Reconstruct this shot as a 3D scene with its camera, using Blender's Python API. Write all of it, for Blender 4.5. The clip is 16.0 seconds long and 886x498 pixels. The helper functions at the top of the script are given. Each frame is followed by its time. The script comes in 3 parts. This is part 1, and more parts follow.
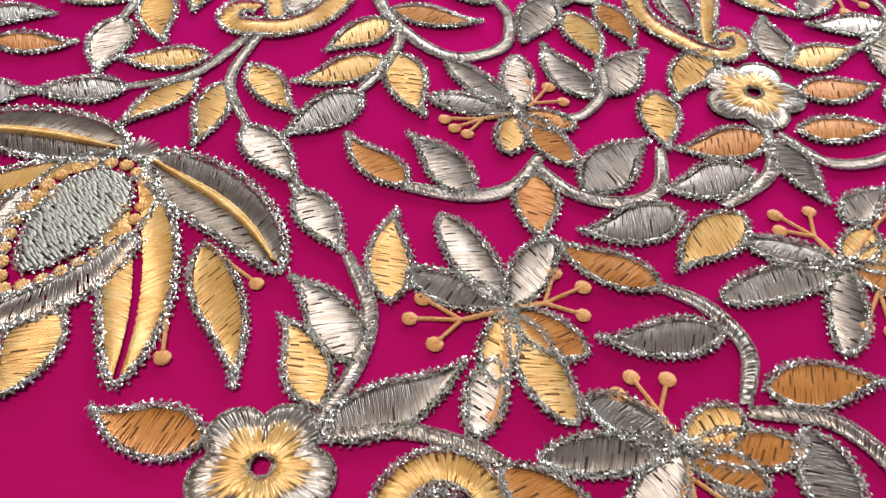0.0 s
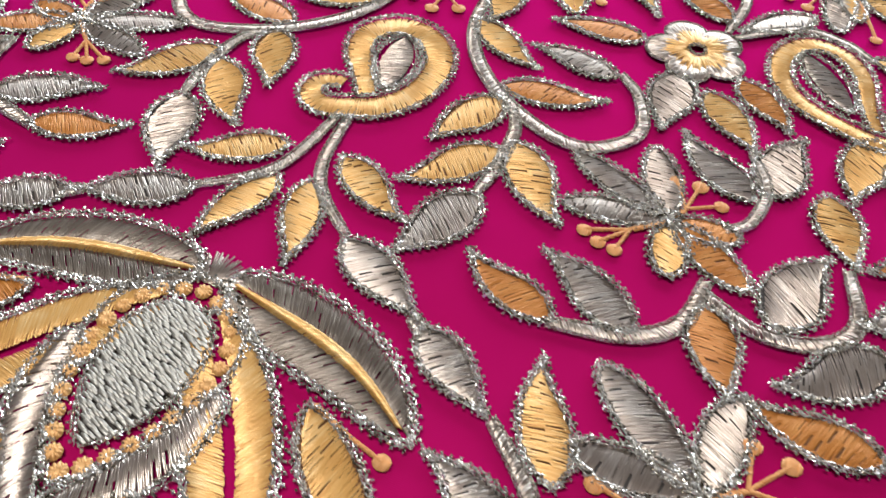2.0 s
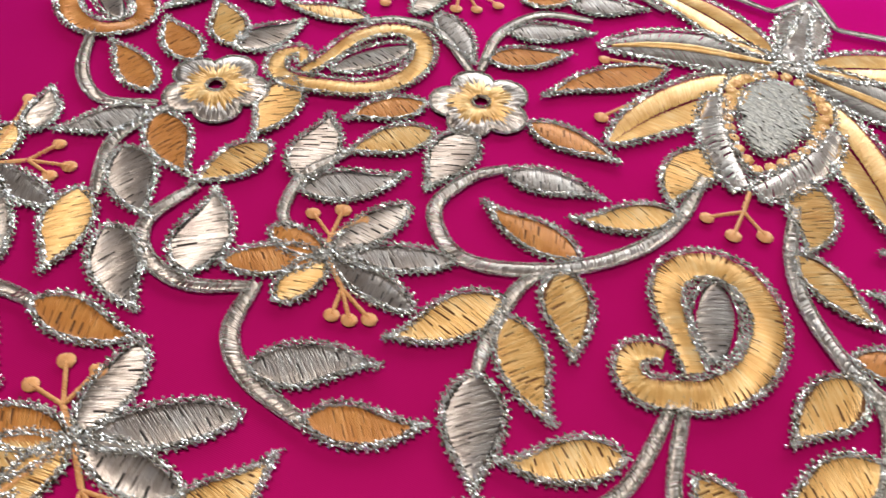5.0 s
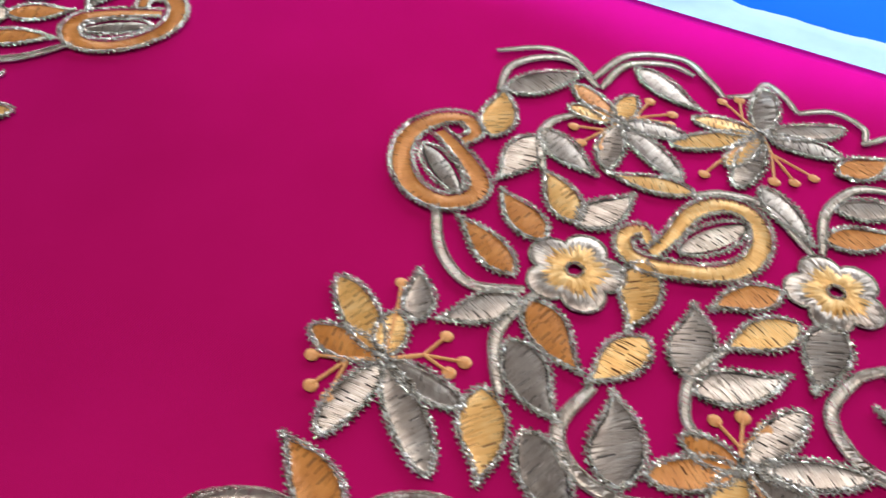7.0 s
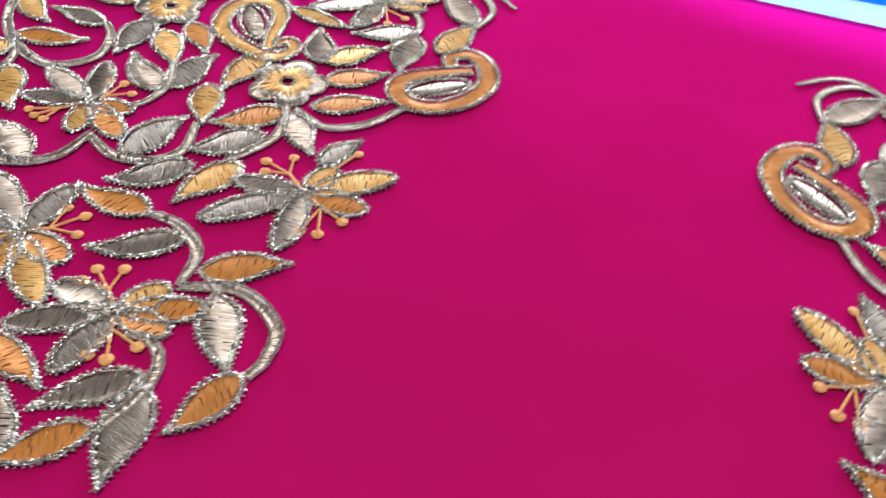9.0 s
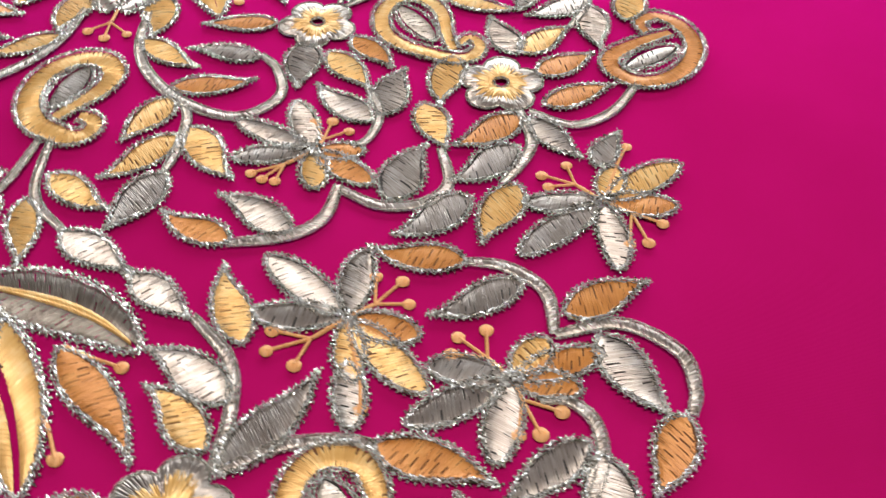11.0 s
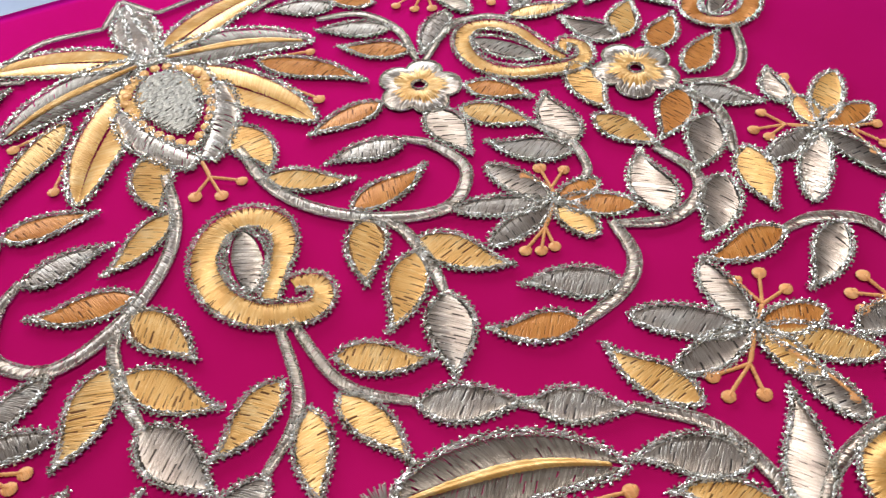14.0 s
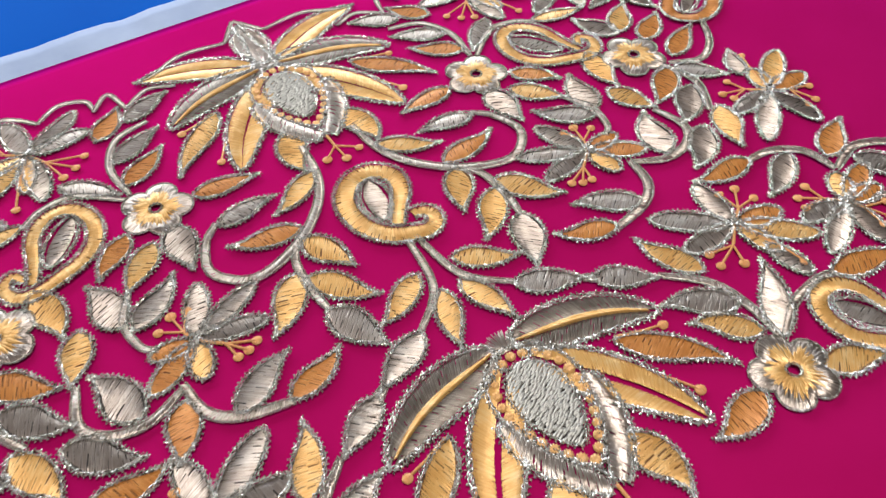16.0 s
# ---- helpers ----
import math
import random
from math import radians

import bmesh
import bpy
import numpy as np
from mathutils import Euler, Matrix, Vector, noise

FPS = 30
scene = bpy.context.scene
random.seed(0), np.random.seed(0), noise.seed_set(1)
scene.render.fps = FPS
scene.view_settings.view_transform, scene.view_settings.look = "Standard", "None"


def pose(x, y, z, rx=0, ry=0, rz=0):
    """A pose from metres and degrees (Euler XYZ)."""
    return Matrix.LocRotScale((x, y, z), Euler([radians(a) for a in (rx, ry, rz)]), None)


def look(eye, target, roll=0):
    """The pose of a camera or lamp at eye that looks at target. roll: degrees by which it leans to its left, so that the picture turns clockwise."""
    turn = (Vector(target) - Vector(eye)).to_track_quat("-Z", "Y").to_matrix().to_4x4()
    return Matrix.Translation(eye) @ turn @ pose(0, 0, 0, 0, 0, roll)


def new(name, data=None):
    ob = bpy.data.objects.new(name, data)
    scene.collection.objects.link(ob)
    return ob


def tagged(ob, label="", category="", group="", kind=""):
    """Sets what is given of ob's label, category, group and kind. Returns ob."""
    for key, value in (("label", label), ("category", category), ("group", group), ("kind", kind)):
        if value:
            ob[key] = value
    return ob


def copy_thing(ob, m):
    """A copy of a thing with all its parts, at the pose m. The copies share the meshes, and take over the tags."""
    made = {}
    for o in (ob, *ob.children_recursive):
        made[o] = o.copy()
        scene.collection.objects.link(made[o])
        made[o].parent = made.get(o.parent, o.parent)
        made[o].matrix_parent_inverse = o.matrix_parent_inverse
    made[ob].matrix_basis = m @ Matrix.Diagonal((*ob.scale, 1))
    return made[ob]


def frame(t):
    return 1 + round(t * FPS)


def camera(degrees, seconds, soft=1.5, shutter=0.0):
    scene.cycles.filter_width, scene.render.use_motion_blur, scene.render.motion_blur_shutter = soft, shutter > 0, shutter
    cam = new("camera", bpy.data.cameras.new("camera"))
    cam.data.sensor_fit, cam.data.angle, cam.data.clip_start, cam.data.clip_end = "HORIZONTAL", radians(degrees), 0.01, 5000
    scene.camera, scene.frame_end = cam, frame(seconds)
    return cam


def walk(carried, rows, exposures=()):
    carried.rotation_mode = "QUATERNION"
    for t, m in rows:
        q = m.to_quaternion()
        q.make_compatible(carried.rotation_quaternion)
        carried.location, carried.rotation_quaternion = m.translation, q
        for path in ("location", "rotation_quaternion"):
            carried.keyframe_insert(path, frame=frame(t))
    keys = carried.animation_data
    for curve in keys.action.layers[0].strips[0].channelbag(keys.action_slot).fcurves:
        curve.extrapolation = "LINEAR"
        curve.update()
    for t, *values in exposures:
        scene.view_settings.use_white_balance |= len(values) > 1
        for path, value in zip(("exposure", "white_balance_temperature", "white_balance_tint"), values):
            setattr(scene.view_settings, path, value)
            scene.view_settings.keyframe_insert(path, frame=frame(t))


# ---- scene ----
cam = camera(56.85, 16.0, soft=1.3, shutter=0.36)
PATH = [
    (0.0, pose(0.1200, 0.0665, 0.1348, 39.31, -1.57, 24.30)),
    (0.5, pose(0.1103, 0.0742, 0.1321, 39.48, -1.98, 24.21)),
    (1.0, pose(0.0995, 0.0812, 0.1296, 39.47, -2.25, 24.24)),
    (1.5, pose(0.0855, 0.0871, 0.1262, 39.36, -2.97, 23.93)),
    (2.0, pose(0.0751, 0.0927, 0.1231, 39.89, -2.56, 24.12)),
    (2.5, pose(0.0637, 0.1021, 0.1237, 39.30, -1.97, 24.65)),
    (3.0, pose(0.0501, 0.1097, 0.1238, 39.48, -2.25, 24.51)),
    (3.2, pose(0.0454, 0.1127, 0.1241, 39.59, -2.24, 24.58)),
    (5.3, pose(-0.0229, 0.1270, 0.1330, 40.01, -2.98, 25.49)),
    (5.5, pose(-0.0312, 0.1264, 0.1340, 40.07, -3.12, 25.65)),
    (6.0, pose(-0.0506, 0.1237, 0.1393, 40.46, -2.62, 26.44)),
    (6.5, pose(-0.0733, 0.1203, 0.1468, 40.85, -2.41, 26.83)),
    (7.0, pose(-0.0983, 0.1135, 0.1556, 41.84, -2.61, 27.30)),
    (7.5, pose(-0.1293, 0.1011, 0.1643, 43.41, -3.91, 27.20)),
    (8.0, pose(-0.1603, 0.0869, 0.1680, 45.01, -4.64, 26.51)),
    (8.5, pose(-0.1882, 0.0740, 0.1681, 44.74, -3.59, 24.55)),
    (9.0, pose(-0.2201, 0.0588, 0.1598, 43.74, -2.78, 20.28)),
    (9.5, pose(-0.2568, 0.0534, 0.1568, 41.21, -2.33, 14.97)),
    (10.0, pose(-0.2886, 0.0549, 0.1539, 39.93, -1.77, 11.63)),
    (10.2, pose(-0.3000, 0.0549, 0.1529, 39.51, -1.52, 10.91)),
    (12.3, pose(-0.4045, 0.0755, 0.1699, 40.08, 0.97, -11.49)),
    (12.5, pose(-0.4143, 0.0789, 0.1671, 39.95, 1.37, -14.11)),
    (13.0, pose(-0.4383, 0.0858, 0.1606, 39.68, 1.72, -19.80)),
    (13.5, pose(-0.4620, 0.0963, 0.1562, 39.45, 1.36, -24.79)),
    (14.0, pose(-0.4802, 0.1043, 0.1553, 40.07, 1.19, -27.70)),
    (14.5, pose(-0.4967, 0.1052, 0.1606, 40.69, 1.08, -29.14)),
    (15.0, pose(-0.5159, 0.0968, 0.1728, 40.84, 0.62, -30.60)),
    (15.5, pose(-0.5342, 0.0798, 0.1878, 40.96, 0.60, -31.51)),
    (16.0, pose(-0.5474, 0.0594, 0.2031, 40.70, 1.12, -31.85)),
]
walk(cam, PATH, [(0.0, 0.0), (3.0, 0.0), (5.5, -0.15), (6.5, -0.22), (8.0, -0.15), (9.5, 0.05), (12.5, 0.02), (16.0, -0.06)])

# ---- light ----
world = bpy.data.worlds.new("world")
scene.world = world
world.use_nodes = True
back = world.node_tree.nodes["Background"]
back.inputs["Color"].default_value = (0.9, 0.95, 1.0, 1)
back.inputs["Strength"].default_value = 0.05


def area_lamp(name, eye, target, sx, sy, watts, colour):
    data = bpy.data.lights.new(name, "AREA")
    data.shape, data.size, data.size_y, data.energy, data.color = "RECTANGLE", sx, sy, watts, colour
    ob = new(name, data)
    ob.matrix_world = look(eye, target)
    return ob


# daylight in the wide window's opening, the ceiling's tube lamp, and an added spot
area_lamp("window_light", (-0.25, 1.09, 0.31), (-0.25, 0.2, 0.0), 1.7, 0.36, 15.5, (0.86, 0.94, 1.0))
area_lamp("tube_light", (-0.3, 0.10, 1.84), (-0.3, 0.2, 0.0), 1.2, 0.05, 24, (1.0, 0.97, 0.93))
# unseen spot, added for the bright patch along the cloth's far edge
work = bpy.data.lights.new("far_patch_spot", "SPOT")
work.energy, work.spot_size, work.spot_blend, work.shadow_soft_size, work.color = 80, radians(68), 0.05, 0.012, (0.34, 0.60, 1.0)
new("far_patch_spot", work).matrix_world = look((-0.13, 0.98, 0.62), (-0.13, 0.855, 0.0))


# ---- materials ----
def material(name, rough, metal=0.0):
    m = bpy.data.materials.new(name)
    m.use_nodes = True
    b = m.node_tree.nodes["Principled BSDF"]
    b.inputs["Roughness"].default_value, b.inputs["Metallic"].default_value = rough, metal
    return m, m.node_tree.nodes, m.node_tree.links, b


def ramp(nodes, stops):
    r = nodes.new("ShaderNodeValToRGB")
    while len(r.color_ramp.elements) < len(stops):
        r.color_ramp.elements.new(0.5)
    for e, (p, c) in zip(r.color_ramp.elements, stops):
        e.position, e.color = p, (*c, 1)
    return r


def thread_material(name, stops, rough, metal, strand=2600.0, bump=0.12, spec=0.5, island=0.2):
    """Twisted thread: tone varies from strand to strand and in slow patches along the work."""
    m, n, l, b = material(name, rough, metal)
    geo, tex = n.new("ShaderNodeNewGeometry"), n.new("ShaderNodeTexCoord")
    slow, fine = n.new("ShaderNodeTexNoise"), n.new("ShaderNodeTexNoise")
    slow.inputs["Scale"].default_value, slow.inputs["Detail"].default_value = 160.0, 2.5
    fine.inputs["Scale"].default_value, fine.inputs["Detail"].default_value = strand, 1.0
    l.new(tex.outputs["Object"], slow.inputs["Vector"])
    l.new(tex.outputs["Object"], fine.inputs["Vector"])
    mix = n.new("ShaderNodeMath")
    mix.operation = "MULTIPLY_ADD"
    mix.inputs[1].default_value = island
    l.new(geo.outputs["Random Per Island"], mix.inputs[0])
    half = n.new("ShaderNodeMath")
    half.operation = "MULTIPLY_ADD"
    half.inputs[1].default_value, half.inputs[2].default_value = 0.7, 0.15 - 0.5 * island
    l.new(slow.outputs["Fac"], half.inputs[0])
    l.new(half.outputs[0], mix.inputs[2])
    r = ramp(n, stops)
    l.new(mix.outputs[0], r.inputs["Fac"])
    l.new(r.outputs["Color"], b.inputs["Base Color"])
    bp = n.new("ShaderNodeBump")
    bp.inputs["Strength"].default_value, bp.inputs["Distance"].default_value = bump, 0.0003
    l.new(fine.outputs["Fac"], bp.inputs["Height"])
    l.new(bp.outputs["Normal"], b.inputs["Normal"])
    b.inputs["Specular IOR Level"].default_value = spec
    return m


SILVER = thread_material("silver_zari_thread", [(0.1, (0.27, 0.205, 0.17)), (0.5, (0.49, 0.41, 0.355)), (0.95, (0.88, 0.84, 0.79))], 0.29, 0.92)
CORD = thread_material("silver_cord", [(0.06, (0.14, 0.115, 0.085)), (0.27, (0.56, 0.51, 0.43)), (0.44, (0.96, 0.93, 0.87)), (1.0, (1.0, 0.99, 0.97))], 0.16, 0.72, island=0.9)
GOLD = thread_material("gold_silk_thread", [(0.1, (0.62, 0.26, 0.045)), (0.5, (0.83, 0.47, 0.14)), (0.9, (0.97, 0.76, 0.42))], 0.32, 0.38, spec=1.0)
ORANGE = thread_material("bronze_silk_thread", [(0.1, (0.42, 0.13, 0.014)), (0.5, (0.62, 0.23, 0.035)), (0.9, (0.80, 0.38, 0.10))], 0.36, 0.30, spec=1.0)
PEACH = thread_material("peach_silk_thread", [(0.1, (0.60, 0.23, 0.06)), (0.5, (0.82, 0.39, 0.14)), (1.0, (0.92, 0.54, 0.25))], 0.5, 0.0)
DARK = thread_material("antique_silver_thread", [(0.1, (0.11, 0.085, 0.07)), (0.5, (0.22, 0.18, 0.15)), (0.95, (0.55, 0.50, 0.44))], 0.36, 0.8)
FLAT = thread_material("matt_silver_thread", [(0.0, (0.36, 0.34, 0.31)), (1.0, (0.62, 0.60, 0.55))], 0.42, 0.75)
KNOT = thread_material("honey_silk_thread", [(0.1, (0.62, 0.27, 0.07)), (0.5, (0.84, 0.46, 0.17)), (1.0, (0.95, 0.68, 0.36))], 0.36, 0.2)
# underlay takes the shade between stitches as colour; the thread itself is lighter
UNDER_SHADE = thread_material("underlay_shade_brown", [(0.1, (0.11, 0.042, 0.014)), (1.0, (0.25, 0.095, 0.028))], 0.8, 0.0)
UNDER_SHADE_S = thread_material("underlay_shade_grey", [(0.1, (0.025, 0.02, 0.017)), (1.0, (0.07, 0.055, 0.048))], 0.7, 0.1)


def fabric_material():
    m, n, l, b = material("magenta_silk", 0.46)
    tex = n.new("ShaderNodeTexCoord")
    wx, wy, no = n.new("ShaderNodeTexWave"), n.new("ShaderNodeTexWave"), n.new("ShaderNodeTexNoise")
    wx.bands_direction, wy.bands_direction = "X", "Y"
    for w in (wx, wy):
        w.inputs["Scale"].default_value, w.inputs["Distortion"].default_value = 900.0, 0.4
        l.new(tex.outputs["Object"], w.inputs["Vector"])
    no.inputs["Scale"].default_value, no.inputs["Detail"].default_value = 22.0, 5.0
    l.new(tex.outputs["Object"], no.inputs["Vector"])
    r = ramp(n, [(0.25, (0.41, 0.005, 0.096)), (0.75, (0.465, 0.006, 0.118))])
    l.new(no.outputs["Fac"], r.inputs["Fac"])
    l.new(r.outputs["Color"], b.inputs["Base Color"])
    add = n.new("ShaderNodeMath")
    l.new(wx.outputs["Fac"], add.inputs[0])
    l.new(wy.outputs["Fac"], add.inputs[1])
    bp = n.new("ShaderNodeBump")
    bp.inputs["Strength"].default_value, bp.inputs["Distance"].default_value = 0.12, 0.0002
    l.new(add.outputs[0], bp.inputs["Height"])
    l.new(bp.outputs["Normal"], b.inputs["Normal"])
    b.inputs["Sheen Weight"].default_value, b.inputs["Sheen Roughness"].default_value = 1.0, 0.3
    b.inputs["Metallic"].default_value = 0.16
    b.inputs["Sheen Tint"].default_value = (0.46, 0.004, 0.95, 1)
    b.inputs["Specular IOR Level"].default_value = 0.0
    b.inputs["Specular Tint"].default_value = (0.75, 0.03, 0.85, 1)
    return m


def plain_material(name, a, b_, scale, rough, bump=0.1, spec=0.5):
    m, n, l, b = material(name, rough)
    b.inputs["Specular IOR Level"].default_value = spec
    tex, no = n.new("ShaderNodeTexCoord"), n.new("ShaderNodeTexNoise")
    no.inputs["Scale"].default_value, no.inputs["Detail"].default_value = scale, 6.0
    l.new(tex.outputs["Object"], no.inputs["Vector"])
    r = ramp(n, [(0.3, a), (0.7, b_)])
    l.new(no.outputs["Fac"], r.inputs["Fac"])
    l.new(r.outputs["Color"], b.inputs["Base Color"])
    bp = n.new("ShaderNodeBump")
    bp.inputs["Strength"].default_value, bp.inputs["Distance"].default_value = bump, 0.002
    l.new(no.outputs["Fac"], bp.inputs["Height"])
    l.new(bp.outputs["Normal"], b.inputs["Normal"])
    return m


FABRIC = fabric_material()
WHITE = plain_material("white_sheet_border", (0.20, 0.26, 0.42), (0.28, 0.34, 0.50), 40.0, 0.6, 0.3)
BLUE = plain_material("blue_printed_vinyl", (0.0005, 0.075, 0.42), (0.001, 0.11, 0.52), 6.0, 0.7, 0.05, 0.02)
IRON = plain_material("blackened_steel", (0.012, 0.012, 0.018), (0.035, 0.033, 0.045), 300.0, 0.38, 0.1, 0.5)
CHROME = plain_material("worn_chrome", (0.30, 0.31, 0.34), (0.46, 0.47, 0.50), 400.0, 0.25, 0.05, 0.8)
WALL = plain_material("wall_paint", (0.13, 0.12, 0.11), (0.17, 0.16, 0.15), 5.0, 0.8)
CEIL = plain_material("ceiling_paint", (0.22, 0.21, 0.20), (0.27, 0.26, 0.25), 5.0, 0.85)
WOOD = plain_material("table_laminate", (0.20, 0.12, 0.07), (0.30, 0.19, 0.11), 14.0, 0.4)
TILE = plain_material("floor_tile", (0.30, 0.28, 0.26), (0.38, 0.36, 0.33), 9.0, 0.4)


# ---- mesh helpers ----
def mesh_of(name, verts, faces, mats, slots=None, smooth=True):
    me = bpy.data.meshes.new(name)
    me.from_pydata(verts, [], faces)
    for m in mats:
        me.materials.append(m)
    if slots is not None:
        me.polygons.foreach_set("material_index", slots)
    if smooth:
        me.polygons.foreach_set("use_smooth", [True] * len(me.polygons))
    me.update()
    return me


RNG, TWIST = random.Random(7), random.Random(11)


class Build:
    """Gathers verts and faces of one part, in metres."""

    def __init__(self, twist=0.32):
        self.v, self.f, self.s, self.twist = [], [], [], twist

    def face(self, ids, slot=0):
        self.f.append(ids)
        self.s.append(slot)

    def thread(self, a, b, dome, r, segs=5, slot=0, lift=0.0002, wob=0.00006, s0=0.0, s1=1.0):
        """One ridge of thread laid from a to b over a padded dome, or its stretch from s0 to s1."""
        a, b = np.array(a, float), np.array(b, float)
        d = b - a
        ln = math.hypot(*d)
        if ln < 1e-5:
            return
        nx, ny = -d[1] / ln, d[0] / ln
        base = len(self.v)
        tilt = TWIST.uniform(-self.twist, self.twist) * r
        for i in range(segs + 1):
            s = s0 + (s1 - s0) * i / segs
            p = a + d * s
            z = lift + dome * math.sqrt(max(0.0, 1 - (2 * s - 1) ** 2)) + (TWIST.uniform(-1, 1) * wob if 0 < i < segs else 0.0)
            taper = r * (0.75 if i in (0, segs) else 1.0)
            self.v += [(p[0] + nx * taper, p[1] + ny * taper, max(z - r * 0.9 + tilt, 0.0)), (p[0], p[1], z), (p[0] - nx * taper, p[1] - ny * taper, max(z - r * 0.9 - tilt, 0.0))]
        for i in range(segs):
            k = base + 3 * i
            self.face((k, k + 1, k + 4, k + 3), slot)
            self.face((k + 1, k + 2, k + 5, k + 4), slot)

    def stroke(self, p, ang, ln, w, z, h, slot=0):
        """A short fat stitch, pointed at both ends."""
        c, s = math.cos(ang), math.sin(ang)
        k, tip, roll = len(self.v), RNG.uniform(-0.35, 0.35) * h, RNG.uniform(-0.4, 0.4) * h
        for u, v, zz in ((-ln / 2, 0, z - h * 0.55 + tip), (0, w / 2, z - h * 0.3 + roll), (ln * 0.05, 0, z + h * 0.2), (0, -w / 2, z - h * 0.3 - roll), (ln / 2, 0, z - h * 0.55 - tip)):
            self.v.append((p[0] + c * u - s * v, p[1] + s * u + c * v, max(zz, 0.0)))
        for t in ((k, k + 2, k + 1), (k, k + 3, k + 2), (k + 4, k + 1, k + 2), (k + 4, k + 2, k + 3)):
            self.face(t, slot)

    def dome(self, pts, height, slot=0, rings=3):
        """A low padded cushion over a closed outline."""
        c = np.mean(np.array(pts), axis=0)
        k, n = len(self.v), len(pts)
        for j in range(rings):
            s = 1 - j / rings
            z = height * math.sqrt(1 - s * s * 0.98) if j else 0.0
            for p in pts:
                self.v.append((c[0] + (p[0] - c[0]) * s, c[1] + (p[1] - c[1]) * s, z))
        self.v.append((c[0], c[1], height))
        for j in range(rings - 1):
            for i in range(n):
                a, b = k + j * n + i, k + j * n + (i + 1) % n
                self.face((a, b, b + n, a + n), slot)
        for i in range(n):
            self.face((k + (rings - 1) * n + i, k + (rings - 1) * n + (i + 1) % n, k + rings * n), slot)

    def mesh(self, name, mats, smooth=True):
        return mesh_of(name, self.v, self.f, mats, self.s, smooth)


def part(name, build, mats, parent, label="", smooth=True):
    ob = new(name, build.mesh(name, mats, smooth))
    ob.parent = parent
    if label:
        tagged(ob, label)
    return ob


MM = 0.001
HALF, CENTRE = [], []


def thing(name, x, y, label, category, group, store):
    ob = new(name)
    ob.empty_display_size = 0.005
    ob.location = (x, y, 0.0004)
    tagged(ob, label, category, group)
    store.append(ob)
    return ob


def smooth_path(pts, n):
    """Catmull-Rom through the given points, n evenly spread samples."""
    p = np.array(pts, float)
    q = np.vstack([2 * p[0] - p[1], p, 2 * p[-1] - p[-2]])
    out = []
    for i in range(1, len(q) - 2):
        for s in np.linspace(0, 1, 24, endpoint=False):
            a, b, c, d = q[i - 1], q[i], q[i + 1], q[i + 2]
            out.append(0.5 * (2 * b + (c - a) * s + (2 * a - 5 * b + 4 * c - d) * s * s + (3 * b - a - 3 * c + d) * s ** 3))
    out.append(p[-1])
    return even(np.array(out), n)


def even(p, n, closed=False):
    p = np.vstack([p, p[:1]]) if closed else p
    ln = np.concatenate([[0], np.cumsum(np.linalg.norm(np.diff(p, axis=0), axis=1))])
    s = np.linspace(0, ln[-1], n, endpoint=not closed)
    return np.stack([np.interp(s, ln, p[:, 0]), np.interp(s, ln, p[:, 1])], 1)


def length_of(p, closed=False):
    p = np.vstack([p, p[:1]]) if closed else p
    return float(np.sum(np.linalg.norm(np.diff(p, axis=0), axis=1)))


def cord(build, outline, closed=True, size=1.0, z=0.0008, picots=True):
    """Silver cord couched along a line: a band of tangled little stitches, with loops standing out on its edge."""
    n = max(6, int(length_of(outline, closed) / (0.00046 * size)))
    p = even(np.array(outline), n, closed)
    for i in range(n):
        a, b = p[i - 1] if closed or i else p[0], p[(i + 1) % n] if closed or i < n - 1 else p[-1]
        d = b - a
        ang = math.atan2(d[1], d[0])
        nx, ny = -math.sin(ang), math.cos(ang)
        for row in (-0.55, 0.0, 0.5):
            o = (row + RNG.uniform(-0.25, 0.25)) * MM * size
            build.stroke((p[i][0] + nx * o, p[i][1] + ny * o), ang + RNG.choice((-1, 1)) * RNG.uniform(0.15, 0.95), RNG.uniform(0.9, 1.45) * MM * size,
                         RNG.uniform(0.42, 0.62) * MM * size, z * (1.0 - 0.25 * abs(row)) * RNG.uniform(0.75, 1.25), RNG.uniform(0.3, 0.55) * MM)
        if picots and i % 4 == 0:
            # a loop: two short stitches crossing
            o = -RNG.uniform(1.05, 1.35) * MM * size
            turn = ang + RNG.uniform(0.4, 1.0) * RNG.choice((-1, 1))
            for more in (0.0, 1.3):
                build.stroke((p[i][0] + nx * o, p[i][1] + ny * o), turn + more, RNG.uniform(0.85, 1.15) * MM * size,
                             RNG.uniform(0.5, 0.65) * MM * size, z * RNG.uniform(0.7, 1.0), 0.6 * MM)


def leaf_shape(dx, dy, width, bend, blunt, n=30, wave=0.55, tip=0.5):
    """Axis, and half widths along it, of a pointed leaf from the origin to (dx, dy)."""
    ln = math.hypot(dx, dy)
    ux, uy = dx / ln, dy / ln
    axis, half = [], []
    for i in range(n + 1):
        s = i / n
        off = bend * ln * (math.sin(math.pi * s) - wave * math.sin(2 * math.pi * s))
        axis.append((ux * s * ln - uy * off, uy * s * ln + ux * off))
        w = (s ** (0.70 if not blunt else 0.5)) * ((1 - s) ** (1.22 if not blunt else tip))
        half.append(w)
    top = max(half)
    return np.array(axis), np.array([h / top * width / 2 for h in half]), (ux, uy)


